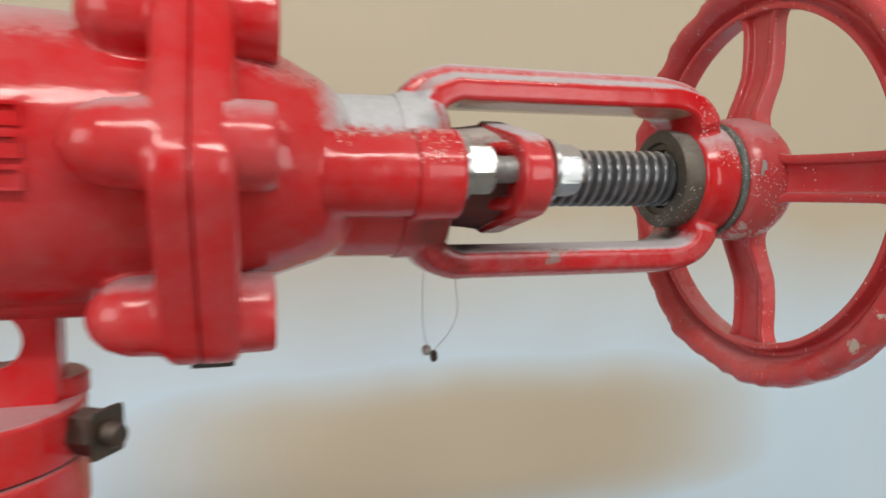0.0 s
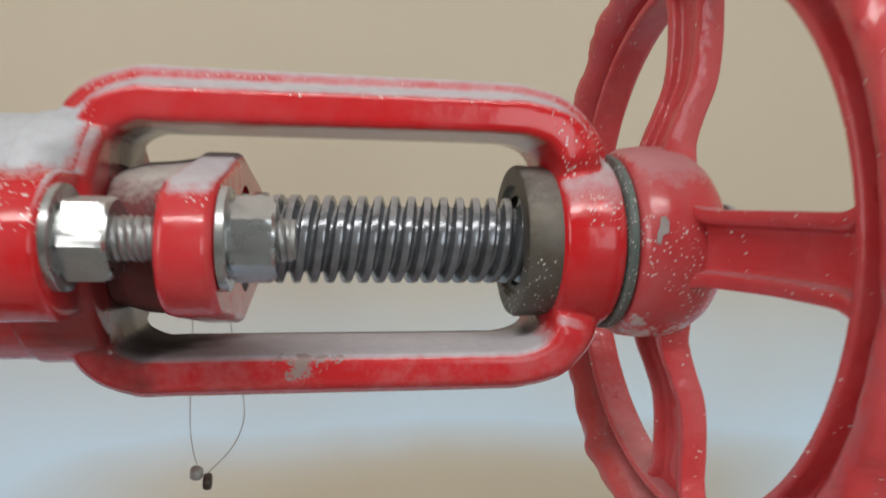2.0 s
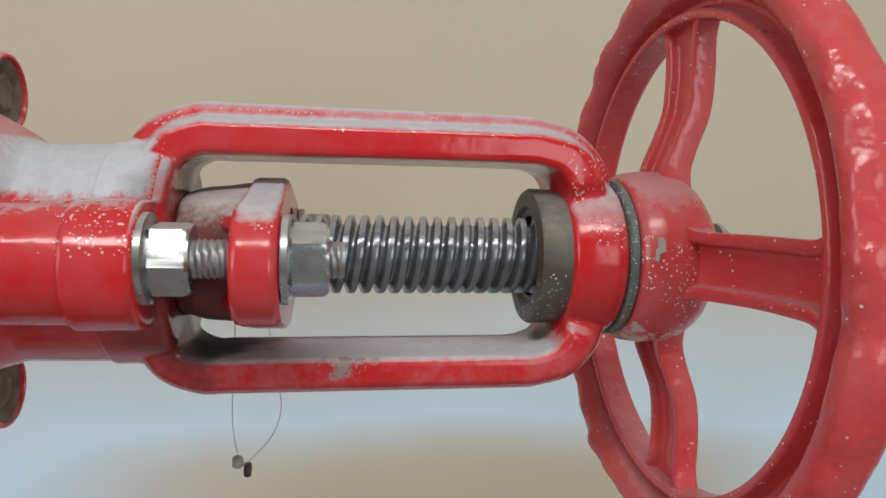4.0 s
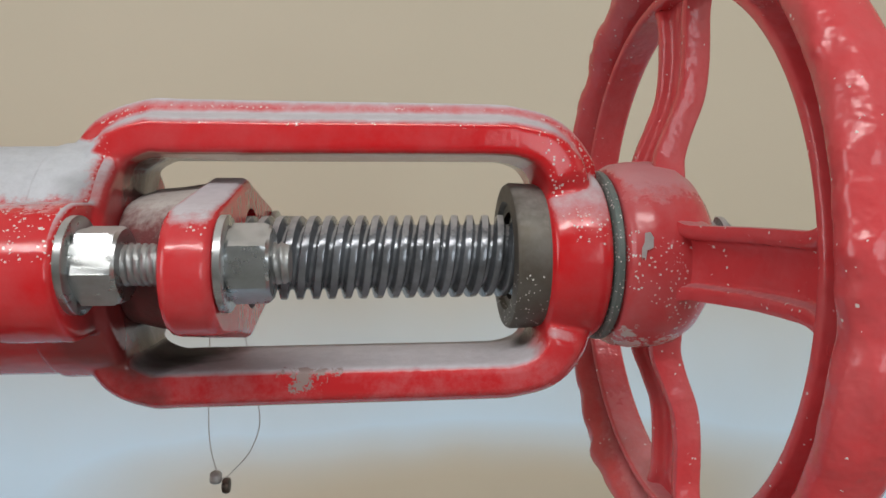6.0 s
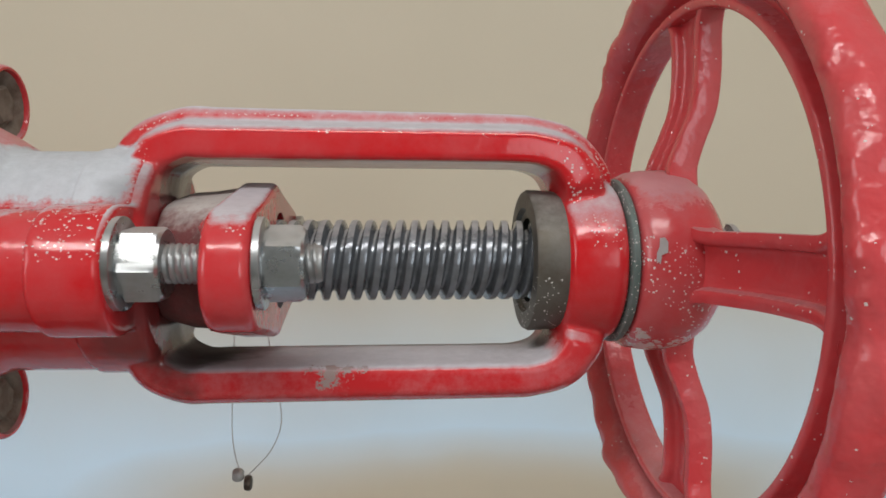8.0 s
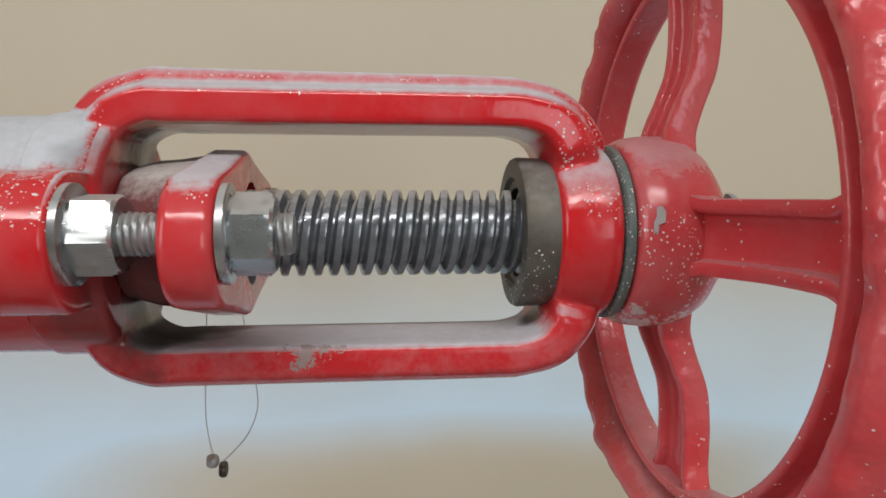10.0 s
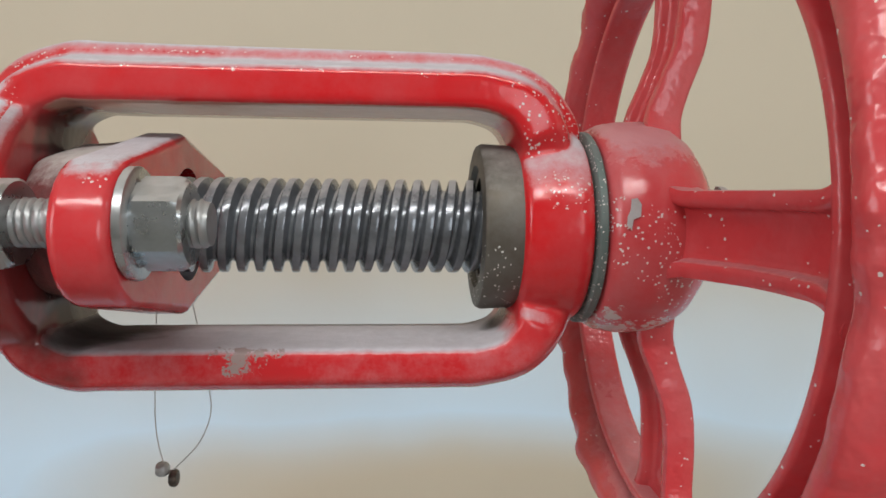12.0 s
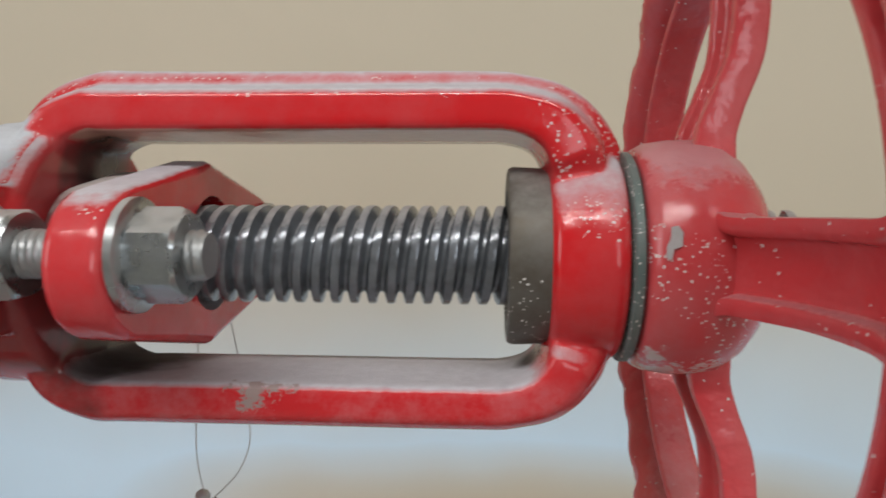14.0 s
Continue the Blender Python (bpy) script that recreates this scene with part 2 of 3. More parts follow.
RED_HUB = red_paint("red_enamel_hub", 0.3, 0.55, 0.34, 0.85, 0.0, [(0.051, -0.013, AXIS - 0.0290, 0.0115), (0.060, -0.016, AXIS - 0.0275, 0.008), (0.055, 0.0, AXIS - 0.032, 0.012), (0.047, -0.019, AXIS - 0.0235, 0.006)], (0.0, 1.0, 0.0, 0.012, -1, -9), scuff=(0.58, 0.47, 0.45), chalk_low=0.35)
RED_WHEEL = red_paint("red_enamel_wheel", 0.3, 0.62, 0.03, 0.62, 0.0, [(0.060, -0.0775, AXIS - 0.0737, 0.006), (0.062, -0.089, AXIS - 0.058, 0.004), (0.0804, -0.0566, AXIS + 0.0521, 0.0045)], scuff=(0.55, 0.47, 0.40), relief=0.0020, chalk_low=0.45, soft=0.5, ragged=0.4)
GRIMY = metal("grimy_cast_iron", (0.17, 0.045, 0.045), 0.6, (0.10, 0.06, 0.055), 0.8, 0.9, 0.0, 0.0, relief=0.9)
STUD = metal("dull_stud_steel", (0.36, 0.37, 0.37), 0.42, (0.2, 0.2, 0.19), 0.5, 0.3, 0.0, 0.75)
STEEL = metal("stem_steel", (0.21, 0.225, 0.245), 0.20, (0.06, 0.06, 0.06), 0.6, 0.6, 0.0, 0.5)
ZINC = metal("zinc_plated_steel", (0.46, 0.48, 0.49), 0.28, (0.26, 0.27, 0.24), 0.55, 0.55, 0.0, 0.95, relief=0.05)
BRONZE = metal("tarnished_bronze", (0.135, 0.125, 0.108), 0.52, (0.09, 0.075, 0.055), 0.75, 0.3, 0.26, 0.55, low=True)
VERDIGRIS = metal("green_tinted_washer", (0.15, 0.19, 0.18), 0.5, (0.06, 0.13, 0.11), 0.5, 0.1, 0.4, 0.3)
BLACK_STEEL = metal("black_bolt_steel", (0.10, 0.09, 0.08), 0.5, (0.2, 0.12, 0.07), 0.5, 0.25)
RUBBER = metal("dark_packing", (0.04, 0.04, 0.045), 0.6, (0.08, 0.07, 0.06), 0.4, 0.3, 0.0, 0.0)
DIRT = metal("rusty_dirt", (0.12, 0.085, 0.06), 0.8, (0.26, 0.22, 0.18), 0.8, 0.3, 0.0, 0.0, relief=1.0)
LEAD = metal("dull_lead", (0.50, 0.51, 0.51), 0.5, (0.25, 0.24, 0.22), 0.4, 0.2, 0.0, 0.6)


WIRE = metal("pale_seal_wire", (0.55, 0.57, 0.57), 0.5, (0.4, 0.4, 0.38), 0.4, 0.2, 0.0, 0.3)


def wall_paint():
    """Beige, turning pale blue low down with soft, cloudy edges, round a beige patch."""
    m, nt, b = material("beige_wall_pale_blue_low_down")
    x, y, z = part_xyz(nt)
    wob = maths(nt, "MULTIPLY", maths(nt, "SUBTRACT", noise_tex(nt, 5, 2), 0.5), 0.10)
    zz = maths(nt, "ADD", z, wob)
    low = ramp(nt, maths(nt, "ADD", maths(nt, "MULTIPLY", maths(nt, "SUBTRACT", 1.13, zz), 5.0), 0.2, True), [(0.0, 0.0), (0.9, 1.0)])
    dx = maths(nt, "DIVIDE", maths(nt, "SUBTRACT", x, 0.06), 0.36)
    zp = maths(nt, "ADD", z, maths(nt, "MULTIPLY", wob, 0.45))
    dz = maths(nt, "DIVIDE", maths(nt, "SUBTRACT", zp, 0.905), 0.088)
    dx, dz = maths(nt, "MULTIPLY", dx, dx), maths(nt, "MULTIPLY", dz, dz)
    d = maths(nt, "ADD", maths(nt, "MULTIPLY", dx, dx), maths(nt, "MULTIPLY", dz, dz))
    beige_share = ramp(nt, maths(nt, "MULTIPLY", d, 0.6), [(0.03, 1.0), (0.35, 0.55), (1.0, 0.0)])
    pale_share = maths(nt, "MULTIPLY", low, maths(nt, "SUBTRACT", 1.0, beige_share))
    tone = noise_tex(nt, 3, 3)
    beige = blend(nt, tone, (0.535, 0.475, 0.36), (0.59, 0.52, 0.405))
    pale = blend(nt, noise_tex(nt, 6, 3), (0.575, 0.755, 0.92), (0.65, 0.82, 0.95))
    nt.links.new(blend(nt, pale_share, beige, pale), b.inputs["Base Color"])
    b.inputs["Roughness"].default_value = 0.6
    bump(nt, b, noise_tex(nt, 180, 3), 0.06, 0.001)
    return m


def plain(name, a, c, rough, scale=8):
    m, nt, b = material(name)
    nt.links.new(blend(nt, noise_tex(nt, scale, 5), a, c), b.inputs["Base Color"])
    b.inputs["Roughness"].default_value = rough
    bump(nt, b, noise_tex(nt, scale * 25, 3), 0.1, 0.001)
    return m


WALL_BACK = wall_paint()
PLASTER = plain("off_white_plaster", (0.66, 0.62, 0.55), (0.72, 0.68, 0.62), 0.8)
# chosen dark so that metal and enamel reflect a dark side
DARK_WALL = plain("dark_wall_for_reflections", (0.16, 0.16, 0.15), (0.22, 0.22, 0.20), 0.8)
SCREED = plain("grey_cement_screed", (0.28, 0.265, 0.245), (0.36, 0.34, 0.315), 0.8)
CEILING = plain("white_ceiling_paint", (0.76, 0.76, 0.74), (0.82, 0.82, 0.8), 0.85)


# ---- mesh helpers (millimetres, x along the stem, origin on the stem's axis) ----
MM = 0.001


def finish(name, bm, mat, parent=None, label="", smooth=40, bevel=0.0, local=None):
    bmesh.ops.recalc_face_normals(bm, faces=bm.faces)
    me = bpy.data.meshes.new(name)
    for v in bm.verts:
        v.co = v.co * MM
    bm.to_mesh(me)
    bm.free()
    me.materials.append(mat)
    for p in me.polygons:
        p.use_smooth = True
    me.set_sharp_from_angle(angle=radians(smooth))
    ob = new(name, me)
    if bevel:
        mod = ob.modifiers.new("edge", "BEVEL")
        mod.width, mod.segments, mod.limit_method, mod.angle_limit = bevel * MM, 2, "ANGLE", radians(35)
    if parent:
        ob.parent = parent
    if local is not None:
        ob.matrix_basis = local
    if label:
        tagged(ob, label)
    return ob


def part(name, bm, mat, parent, label="", smooth=40, bevel=0.0, local=None):
    return finish(name, bm, mat, parent, label, smooth, bevel, local)


def cast(ob, voxel, passes=3):
    """Runs the pieces of a casting together with soft fillets."""
    r = ob.modifiers.new("casting", "REMESH")
    r.mode, r.voxel_size, r.use_smooth_shade = "VOXEL", voxel * MM, True
    s = ob.modifiers.new("fillets", "SMOOTH")
    s.factor, s.iterations = 0.5, passes


def ring_faces(bm, rings, closed_u=True, cap=True):
    n = len(rings[0])
    for a, b in zip(rings, rings[1:]):
        for i in range(n if closed_u else n - 1):
            j = (i + 1) % n
            bm.faces.new((a[i], a[j], b[j], b[i]))
    if cap:
        bm.faces.new(list(reversed(rings[0])))
        bm.faces.new(rings[-1])


def lathe(bm, profile, seg=48, cy=0.0, cz=0.0):
    """Turned round the x axis: profile of (x, r)."""
    rings = []
    for x, r in profile:
        rings.append([bm.verts.new((x, cy + r * math.cos(2 * math.pi * i / seg), cz + r * math.sin(2 * math.pi * i / seg))) for i in range(seg)])
    ring_faces(bm, rings)
    return bm


def slab(bm, outline, x0, x1, inset=0.0):
    """A plate: outline of (y, z), from x0 to x1, with slightly smaller outer faces."""
    cy = sum(p[0] for p in outline) / len(outline)
    cz = sum(p[1] for p in outline) / len(outline)

    def ring(x, d):
        out = []
        for y, z in outline:
            r = math.hypot(y - cy, z - cz) or 1
            out.append(bm.verts.new((x, y - (y - cy) / r * d, z - (z - cz) / r * d)))
        return out
    if inset:
        ring_faces(bm, [ring(x0, inset), ring(x0 + inset, 0), ring(x1 - inset, 0), ring(x1, inset)])
    else:
        ring_faces(bm, [ring(x0, 0), ring(x1, 0)])
    return bm


def hull_outline(circles, step=10):
    """Outline round circles (y, z, r), anticlockwise."""
    pts = []
    for cy, cz, r in circles:
        for a in range(0, 360, step):
            pts.append((cy + r * math.cos(radians(a)), cz + r * math.sin(radians(a))))
    pts = sorted(set((round(p[0], 4), round(p[1], 4)) for p in pts))

    def half(seq):
        out = []
        for p in seq:
            while len(out) > 1 and (out[-1][0] - out[-2][0]) * (p[1] - out[-2][1]) - (out[-1][1] - out[-2][1]) * (p[0] - out[-2][0]) <= 0:
                out.pop()
            out.append(p)
        return out[:-1]
    return half(pts) + half(pts[::-1])


def smooth_path(points, n):
    """Catmull-Rom through the points, n steps a span."""
    P = [Vector(p) for p in points]
    P = [P[0] * 2 - P[1]] + P + [P[-1] * 2 - P[-2]]
    out = []
    for a, b, c, d in zip(P, P[1:], P[2:], P[3:]):
        for i in range(n):
            t = i / n
            out.append(0.5 * (2 * b + (c - a) * t + (2 * a - 5 * b + 4 * c - d) * t * t + (3 * b - a - 3 * c + d) * t ** 3))
    out.append(P[-2])
    return out


def sweep(bm, path, section, side, cap=True):
    """section(k) gives the (n, s) outline at share k of the path; s runs along side, n square to path and side."""
    side = Vector(side).normalized()
    rings = []
    for i, p in enumerate(path):
        t = (path[min(i + 1, len(path) - 1)] - path[max(i - 1, 0)]).normalized()
        n = side.cross(t).normalized()
        rings.append([bm.verts.new(p + n * a + side * b) for a, b in section(i / (len(path) - 1))])
    ring_faces(bm, rings, True, cap)
    return bm


def rounded(points, r, n=3):
    """Rounds the corners of an outline."""
    out = []
    m = len(points)
    for i in range(m):
        a, b, c = Vector(points[i - 1]), Vector(points[i]), Vector(points[(i + 1) % m])
        u, v = (a - b), (c - b)
        d = min(r, u.length * 0.45, v.length * 0.45)
        p, q = b + u.normalized() * d, b + v.normalized() * d
        for k in range(n + 1):
            t = k / n
            w = p * (1 - t) ** 2 + b * 2 * t * (1 - t) + q * t * t
            out.append((w.x, w.y))
    return out


def tube(bm, points, r, seg=8):
    path = [Vector(p) for p in points]
    rings = []
    up = Vector((0.31, 0.9, 0.2)).normalized()
    for i, p in enumerate(path):
        t = (path[min(i + 1, len(path) - 1)] - path[max(i - 1, 0)]).normalized()
        a = t.cross(up).normalized()
        b = t.cross(a)
        rings.append([bm.verts.new(p + a * r * math.cos(2 * math.pi * k / seg) + b * r * math.sin(2 * math.pi * k / seg)) for k in range(seg)])
    ring_faces(bm, rings)
    return bm


def empty(name, m, label, category, group=""):
    ob = new(name)
    ob.matrix_basis = m
    return tagged(ob, label, category, group)


# ---- the room ----
def block(name, x0, x1, y0, y1, z0, z1, mat, label, category):
    bm = bmesh.new()
    bmesh.ops.create_cube(bm, size=1, matrix=Matrix.LocRotScale(((x0 + x1) / 2, (y0 + y1) / 2, (z0 + z1) / 2), None, (x1 - x0, y1 - y0, z1 - z0)))
    me = bpy.data.meshes.new(name)
    bm.to_mesh(me)
    bm.free()
    me.materials.append(mat)
    return tagged(new(name, me), label, category, kind="structure")


BACK = 0.42
block("wall_north", -1.6, 1.6, BACK, BACK + 0.15, 0, 2.6, WALL_BACK, "beige painted wall, pale blue low down round a soft beige patch", "wall")
# unseen west wall; its opening is made up to hold the fill light
for name, y0, y1, z0, z1 in (("wall_west_1", -2.2, -1.36, 0, 2.6), ("wall_west_2", -0.54, BACK + 0.15, 0, 2.6), ("wall_west_3", -1.36, -0.54, 0, 1.14), ("wall_west_4", -1.36, -0.54, 2.06, 2.6)):
    block(name, -1.75, -1.6, y0, y1, z0, z1, PLASTER, "unseen off-white plastered wall round an opening added for fill light", "wall")
block("wall_east", 1.6, 1.75, -2.2, BACK + 0.15, 0, 2.6, PLASTER, "plain off-white plastered side wall of the room", "wall")
# unseen south wall, dark to shape reflections, with a made-up opening for the fill
for name, x0, x1, z0, z1 in (("wall_south_1", -1.6, 0.42, 0, 2.6), ("wall_south_2", 1.38, 1.6, 0, 2.6), ("wall_south_3", 0.42, 1.38, 0, 0.92), ("wall_south_4", 0.42, 1.38, 2.08, 2.6)):
    block(name, x0, x1, -2.35, -2.2, z0, z1, DARK_WALL, "unseen wall made dark for reflections, round an opening added for fill light", "wall")
block("floor", -1.75, 1.75, -2.35, BACK + 0.15, -0.12, 0, SCREED, "grey cement screed floor of the valve room", "floor")
block("ceiling", -1.75, 1.75, -2.35, BACK + 0.15, 2.6, 2.72, CEILING, "white painted flat ceiling of the room", "ceiling")

# ---- the valve ----
valve = empty("gate_valve", pose(0, 0, AXIS), "red enamelled cast-iron rising-stem gate valve, dusty and paint-splashed", "gate valve")


RIM = hull_outline([(39, 57, 17), (-40, 57, 17), (39, -57, 17), (-40, -55, 17), (73, 0, 17), (-73, 0, 17)])


def flange_plate(bm, outer, joint):
    """A thick plate, well rounded on its outer side, square at the joint."""
    way = 1 if joint > outer else -1
    loops = []
    for d, shrink in ((0, 4.5), (0.7, 2.4), (2.2, 0.8), (4.5, 0)):
        loops.append((outer + way * d, shrink))
    loops += [(joint - way * 0.5, 0), (joint, 0.3)]
    rings = []
    for x, shrink in loops:
        rings.append([bm.verts.new((x, y * (1 - shrink / math.hypot(y, z)), z * (1 - shrink / math.hypot(y, z)))) for y, z in RIM])
    ring_faces(bm, rings)


BOLTS = [(40, 57), (-41, 56), (40, -57), (-41, -53), (73, 2), (-72, 8)]


def build_bonnet():
    bm = bmesh.new()
    dome = []
    for x, cz, rz, ry in ((-200, 6, 54, 64), (-194, 5.6, 52.2, 63.6), (-186, 5, 49.5, 63), (-178, 4, 46.3, 61.5), (-171, 3.2, 43.2, 59), (-164, 2.4, 40.2, 55), (-158, 1.6, 37.2, 49), (-153, 1, 33, 41), (-150, 0.5, 26, 31)):
        dome.append([bm.verts.new((x, ry * math.cos(2 * math.pi * k / 64), cz + rz * math.sin(2 * math.pi * k / 64))) for k in range(64)])
    ring_faces(bm, dome)
    lathe(bm, [(-170, 36), (-152, 36.2), (-127, 36.5)], 64)
    loops = []
    for x, c, r in ((-192, 24, 14), (-184, 30, 15.5), (-174, 37, 16.5), (-164, 41, 17), (-152, 42, 17), (-128, 42, 17)):
        ring = []
        for k in range(64):
            a = 2 * math.pi * k / 64
            ring.append(bm.verts.new((x, c * (1 if math.cos(a) > 0 else -1) * (abs(math.cos(a)) > 1e-6) + r * math.cos(a), r * math.sin(a))))
        loops.append(ring)
    ring_faces(bm, loops)
    ob = part("bonnet", bm, RED_DUSTY, valve, "red bonnet neck, its top thick with pale dust")
    cast(ob, 1.1, 4)
    bm = bmesh.new()
    flange_plate(bm, -196, -209.8)
    part("bonnet_flange", bm, RED, valve, smooth=50)
    for y, z in BOLTS:
        e = -180.5 if z > 50 else -183.5
        bm = bmesh.new()
        lathe(bm, [(-200, 15.6), (e - 2.5, 15.3), (e - 0.9, 15.0), (e, 14.3), (e - 0.1, 13.4), (e - 1.5, 12.9), (e - 6.5, 12.5), (e - 6.5, 0.3)], 32, y, z)
        boss = part("bolt_boss", bm, RED_BOSS, valve)
        bm = bmesh.new()
        lathe(bm, [(e - 7, 12.3), (e - 1.6, 12.8), (e - 2.6, 11.2), (e - 4.9, 9.4), (e - 5.5, 0.3)], 24, y, z)
        part("dirt_fill", bm, DIRT, boss, "brown dirt packed into the recess")
        bm = bmesh.new()
        slab(bm, [(y + 8 * math.cos(radians(k)), z + 8 * math.sin(radians(k))) for k in range(15, 375, 60)], e - 10.5, e - 2.1, 1.2)
        part("sunken_bolt", bm, DIRT, boss, "rusty brown bolt head caked in dirt, sunk in its boss")


def build_body():
    bm = bmesh.new()
    flange_plate(bm, -223.5, -210)
    lathe(bm, [(-470, 40), (-440, 54), (-400, 60), (-330, 61), (-280, 59), (-222, 57)], 64, 0, 5)
    lathe(bm, [(-310, 10), (-305, 20), (-298, 23), (-222, 23)], 40, 0, -36)
    for y, z in BOLTS:
        lathe(bm, [(-250, 3), (-247.5, 8), (-243, 12), (-236, 14.5), (-220, 15.2)], 32, y, z)
    ob = part("body", bm, RED, valve, "red cast body with raised unreadable casting marks")
    cast(ob, 1.6, 3)
    bm = bmesh.new()
    slab(bm, rounded([(-34, -75.6), (-6, -75.6), (-6, -72), (-34, -72)], 1.0), -215, -199, 0.8)
    part("gasket_tab", bm, RUBBER, valve, "black gasket edge squeezed out of the joint")
    # raised casting marks on the near flank
    for z in (18, 7.5, -3):
        bm = bmesh.new()
        y = -math.sqrt(59.4 ** 2 - (z - 5) ** 2)
        for x0, x1, z0, z1 in ((-274, -263, -4, -2.8), (-274, -263, 2.8, 4), (-274, -272.6, -2.8, 2.8), (-264.4, -263, -2.8, 2.8)):
            bmesh.ops.create_cube(bm, size=1, matrix=Matrix.LocRotScale(((x0 + x1) / 2, y, z + (z0 + z1) / 2), None, (x1 - x0, 1.6, z1 - z0)))
        part("casting_mark", bm, RED, valve)
    # ribbed foot with a round eye, standing on the flange
    bm = bmesh.new()
    n = 48
    loops = []
    for y, shrink in ((-8, 1.2), (-6.8, 0), (6.8, 0), (8, 1.2)):
        ring = []
        for k in range(n):
            a = 2 * math.pi * k / n
            c, q = math.cos(a), math.sin(a)
            d = min(24 / abs(c) if abs(c) > 1e-6 else 1e9, 29 / abs(q) if abs(q) > 1e-6 else 1e9) - shrink
            ring.append(bm.verts.new((-291 + d * c, y, -66 + d * q)))
        loops.append(ring)
    for y in (8, -8):
        loops.append([bm.verts.new((-291 + 11.5 * math.cos(2 * math.pi * k / n), y, -66 + 11.5 * math.sin(2 * math.pi * k / n))) for k in range(n)])
    ring_faces(bm, loops + [loops[0]], True, False)
    part("foot_rib", bm, RED, valve)
    bm = bmesh.new()
    sec = [(36 * math.cos(radians(k)), 36 * math.sin(radians(k))) for k in range(0, 360, 10)]
    sweep(bm, [Vector((-362, 0, z)) for z in (-100, -60, 0, 40)], lambda k: sec, (1, 0, 0))
    part("port", bm, RED, valve)
    bm = bmesh.new()
    disc(bm, -310, 0, [(-114, 49.5), (-113, 51), (-94, 51), (-92.5, 49.5)])
    part("port_flange", bm, RED_DUSTY, valve, bevel=0.5)
    bm = bmesh.new()
    disc(bm, -282, 14, [(-93, 22), (-86, 22), (-84.5, 20.5)])
    part("flange_boss", bm, RED_DUSTY, valve)


def disc(bm, cx, cy, profile, seg=64):
    """Turned round an upright axis: profile of (z, r), from below upwards."""
    rings = [[bm.verts.new((cx + r * math.cos(2 * math.pi * k / seg), cy + r * math.sin(2 * math.pi * k / seg), z)) for k in range(seg)] for z, r in profile]
    ring_faces(bm, rings)
    return bm


def swell(k):
    """The arms thicken towards both ends."""
    return 1 + 0.28 * max(0, (k - 0.72) / 0.28) + 0.22 * max(0, (0.28 - k) / 0.28)


def build_yoke():
    bm = bmesh.new()
    base = rounded([(10.2, -4.5), (9.4, -6.4), (6.6, -8.2), (5.0, -14), (3.6, -20), (-6.8, -20.5), (-8.2, 0), (-6.8, 20.5), (3.6, 20), (5.0, 14), (6.6, 8.2), (9.4, 6.4), (10.2, 4.5)], 2.6, 4)
    flat = rounded([(7.3, -8), (5.6, -15), (2.6, -20), (-6.8, -20.5), (-8.2, 0), (-6.8, 20.5), (2.6, 20), (5.6, 15), (7.3, 8)], 3.0, 4)
    for s in (1, -1):
        path = smooth_path([(-117, 0, 10 * s), (-117, 0, 24 * s), (-113, 0, 34.5 * s), (-103, 0, 39.7 * s), (-92, 0, 40 * s), (-50, 0, 40 * s), (0, 0, 40 * s), (12, 0, 39.5 * s), (22.5, 0, 36 * s), (29, 0, 27.5 * s), (31, 0, 16 * s)], 8)
        sweep(bm, path, lambda k: [((-1 if s > 0 else 1) * (n * swell(k) + (2.6 * max(0, 0.85 - k) if n > 7 and s > 0 else 0)), b * (1 - 0.3 * max(0, (k - 0.9) / 0.1))) for n, b in (base if s > 0 else flat)], (0, 1, 0))
    lathe(bm, [(21.2, 12), (21.2, 24.5), (22.6, 26.3), (26.5, 27.5), (36.5, 28.3), (39.4, 28), (40.2, 26.8), (40.2, 12)], 64)
    slab(bm, hull_outline([(-43, 0, 18.5), (43, 0, 18.5)]), -130, -111, 1.2)
    lathe(bm, [(-130, 37.4), (-110, 37.4), (-108.5, 35)], 64)
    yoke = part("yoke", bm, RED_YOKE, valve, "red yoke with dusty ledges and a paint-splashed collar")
    cast(yoke, 0.9, 4)


def thread(bm, x0, x1, pitch=5.2, starts=2, crest=14.0, root=10.7, phase=-27.4, seg=72):
    """A coarse trapezoidal thread whose faces follow the helix; crests pass x = phase at the top."""
    shape = [(-0.26, crest - 0.7), (-0.20, crest - 0.1), (-0.12, crest), (0.12, crest), (0.20, crest - 0.1), (0.26, crest - 0.7), (0.37, root + 0.3), (0.43, root), (0.57, root), (0.63, root + 0.3)]
    n, m = int((x1 - x0) / pitch), len(shape)
    first = phase + pitch * math.ceil((x0 - phase) / pitch)
    shift = starts * m
    columns = []
    for k in range(seg):
        a = 2 * math.pi * k / seg + math.pi / 2
        columns.append([bm.verts.new((first + pitch * (i + f) - pitch * starts * k / seg, r * math.cos(a), r * math.sin(a))) for i in range(n) for f, r in shape])
    for k in range(seg):
        here, there = columns[k], columns[(k + 1) % seg]
        back = 0 if k + 1 < seg else shift
        for j in range(back, n * m - 1):
            bm.faces.new((here[j], here[j + 1], there[j + 1 - back], there[j - back]))


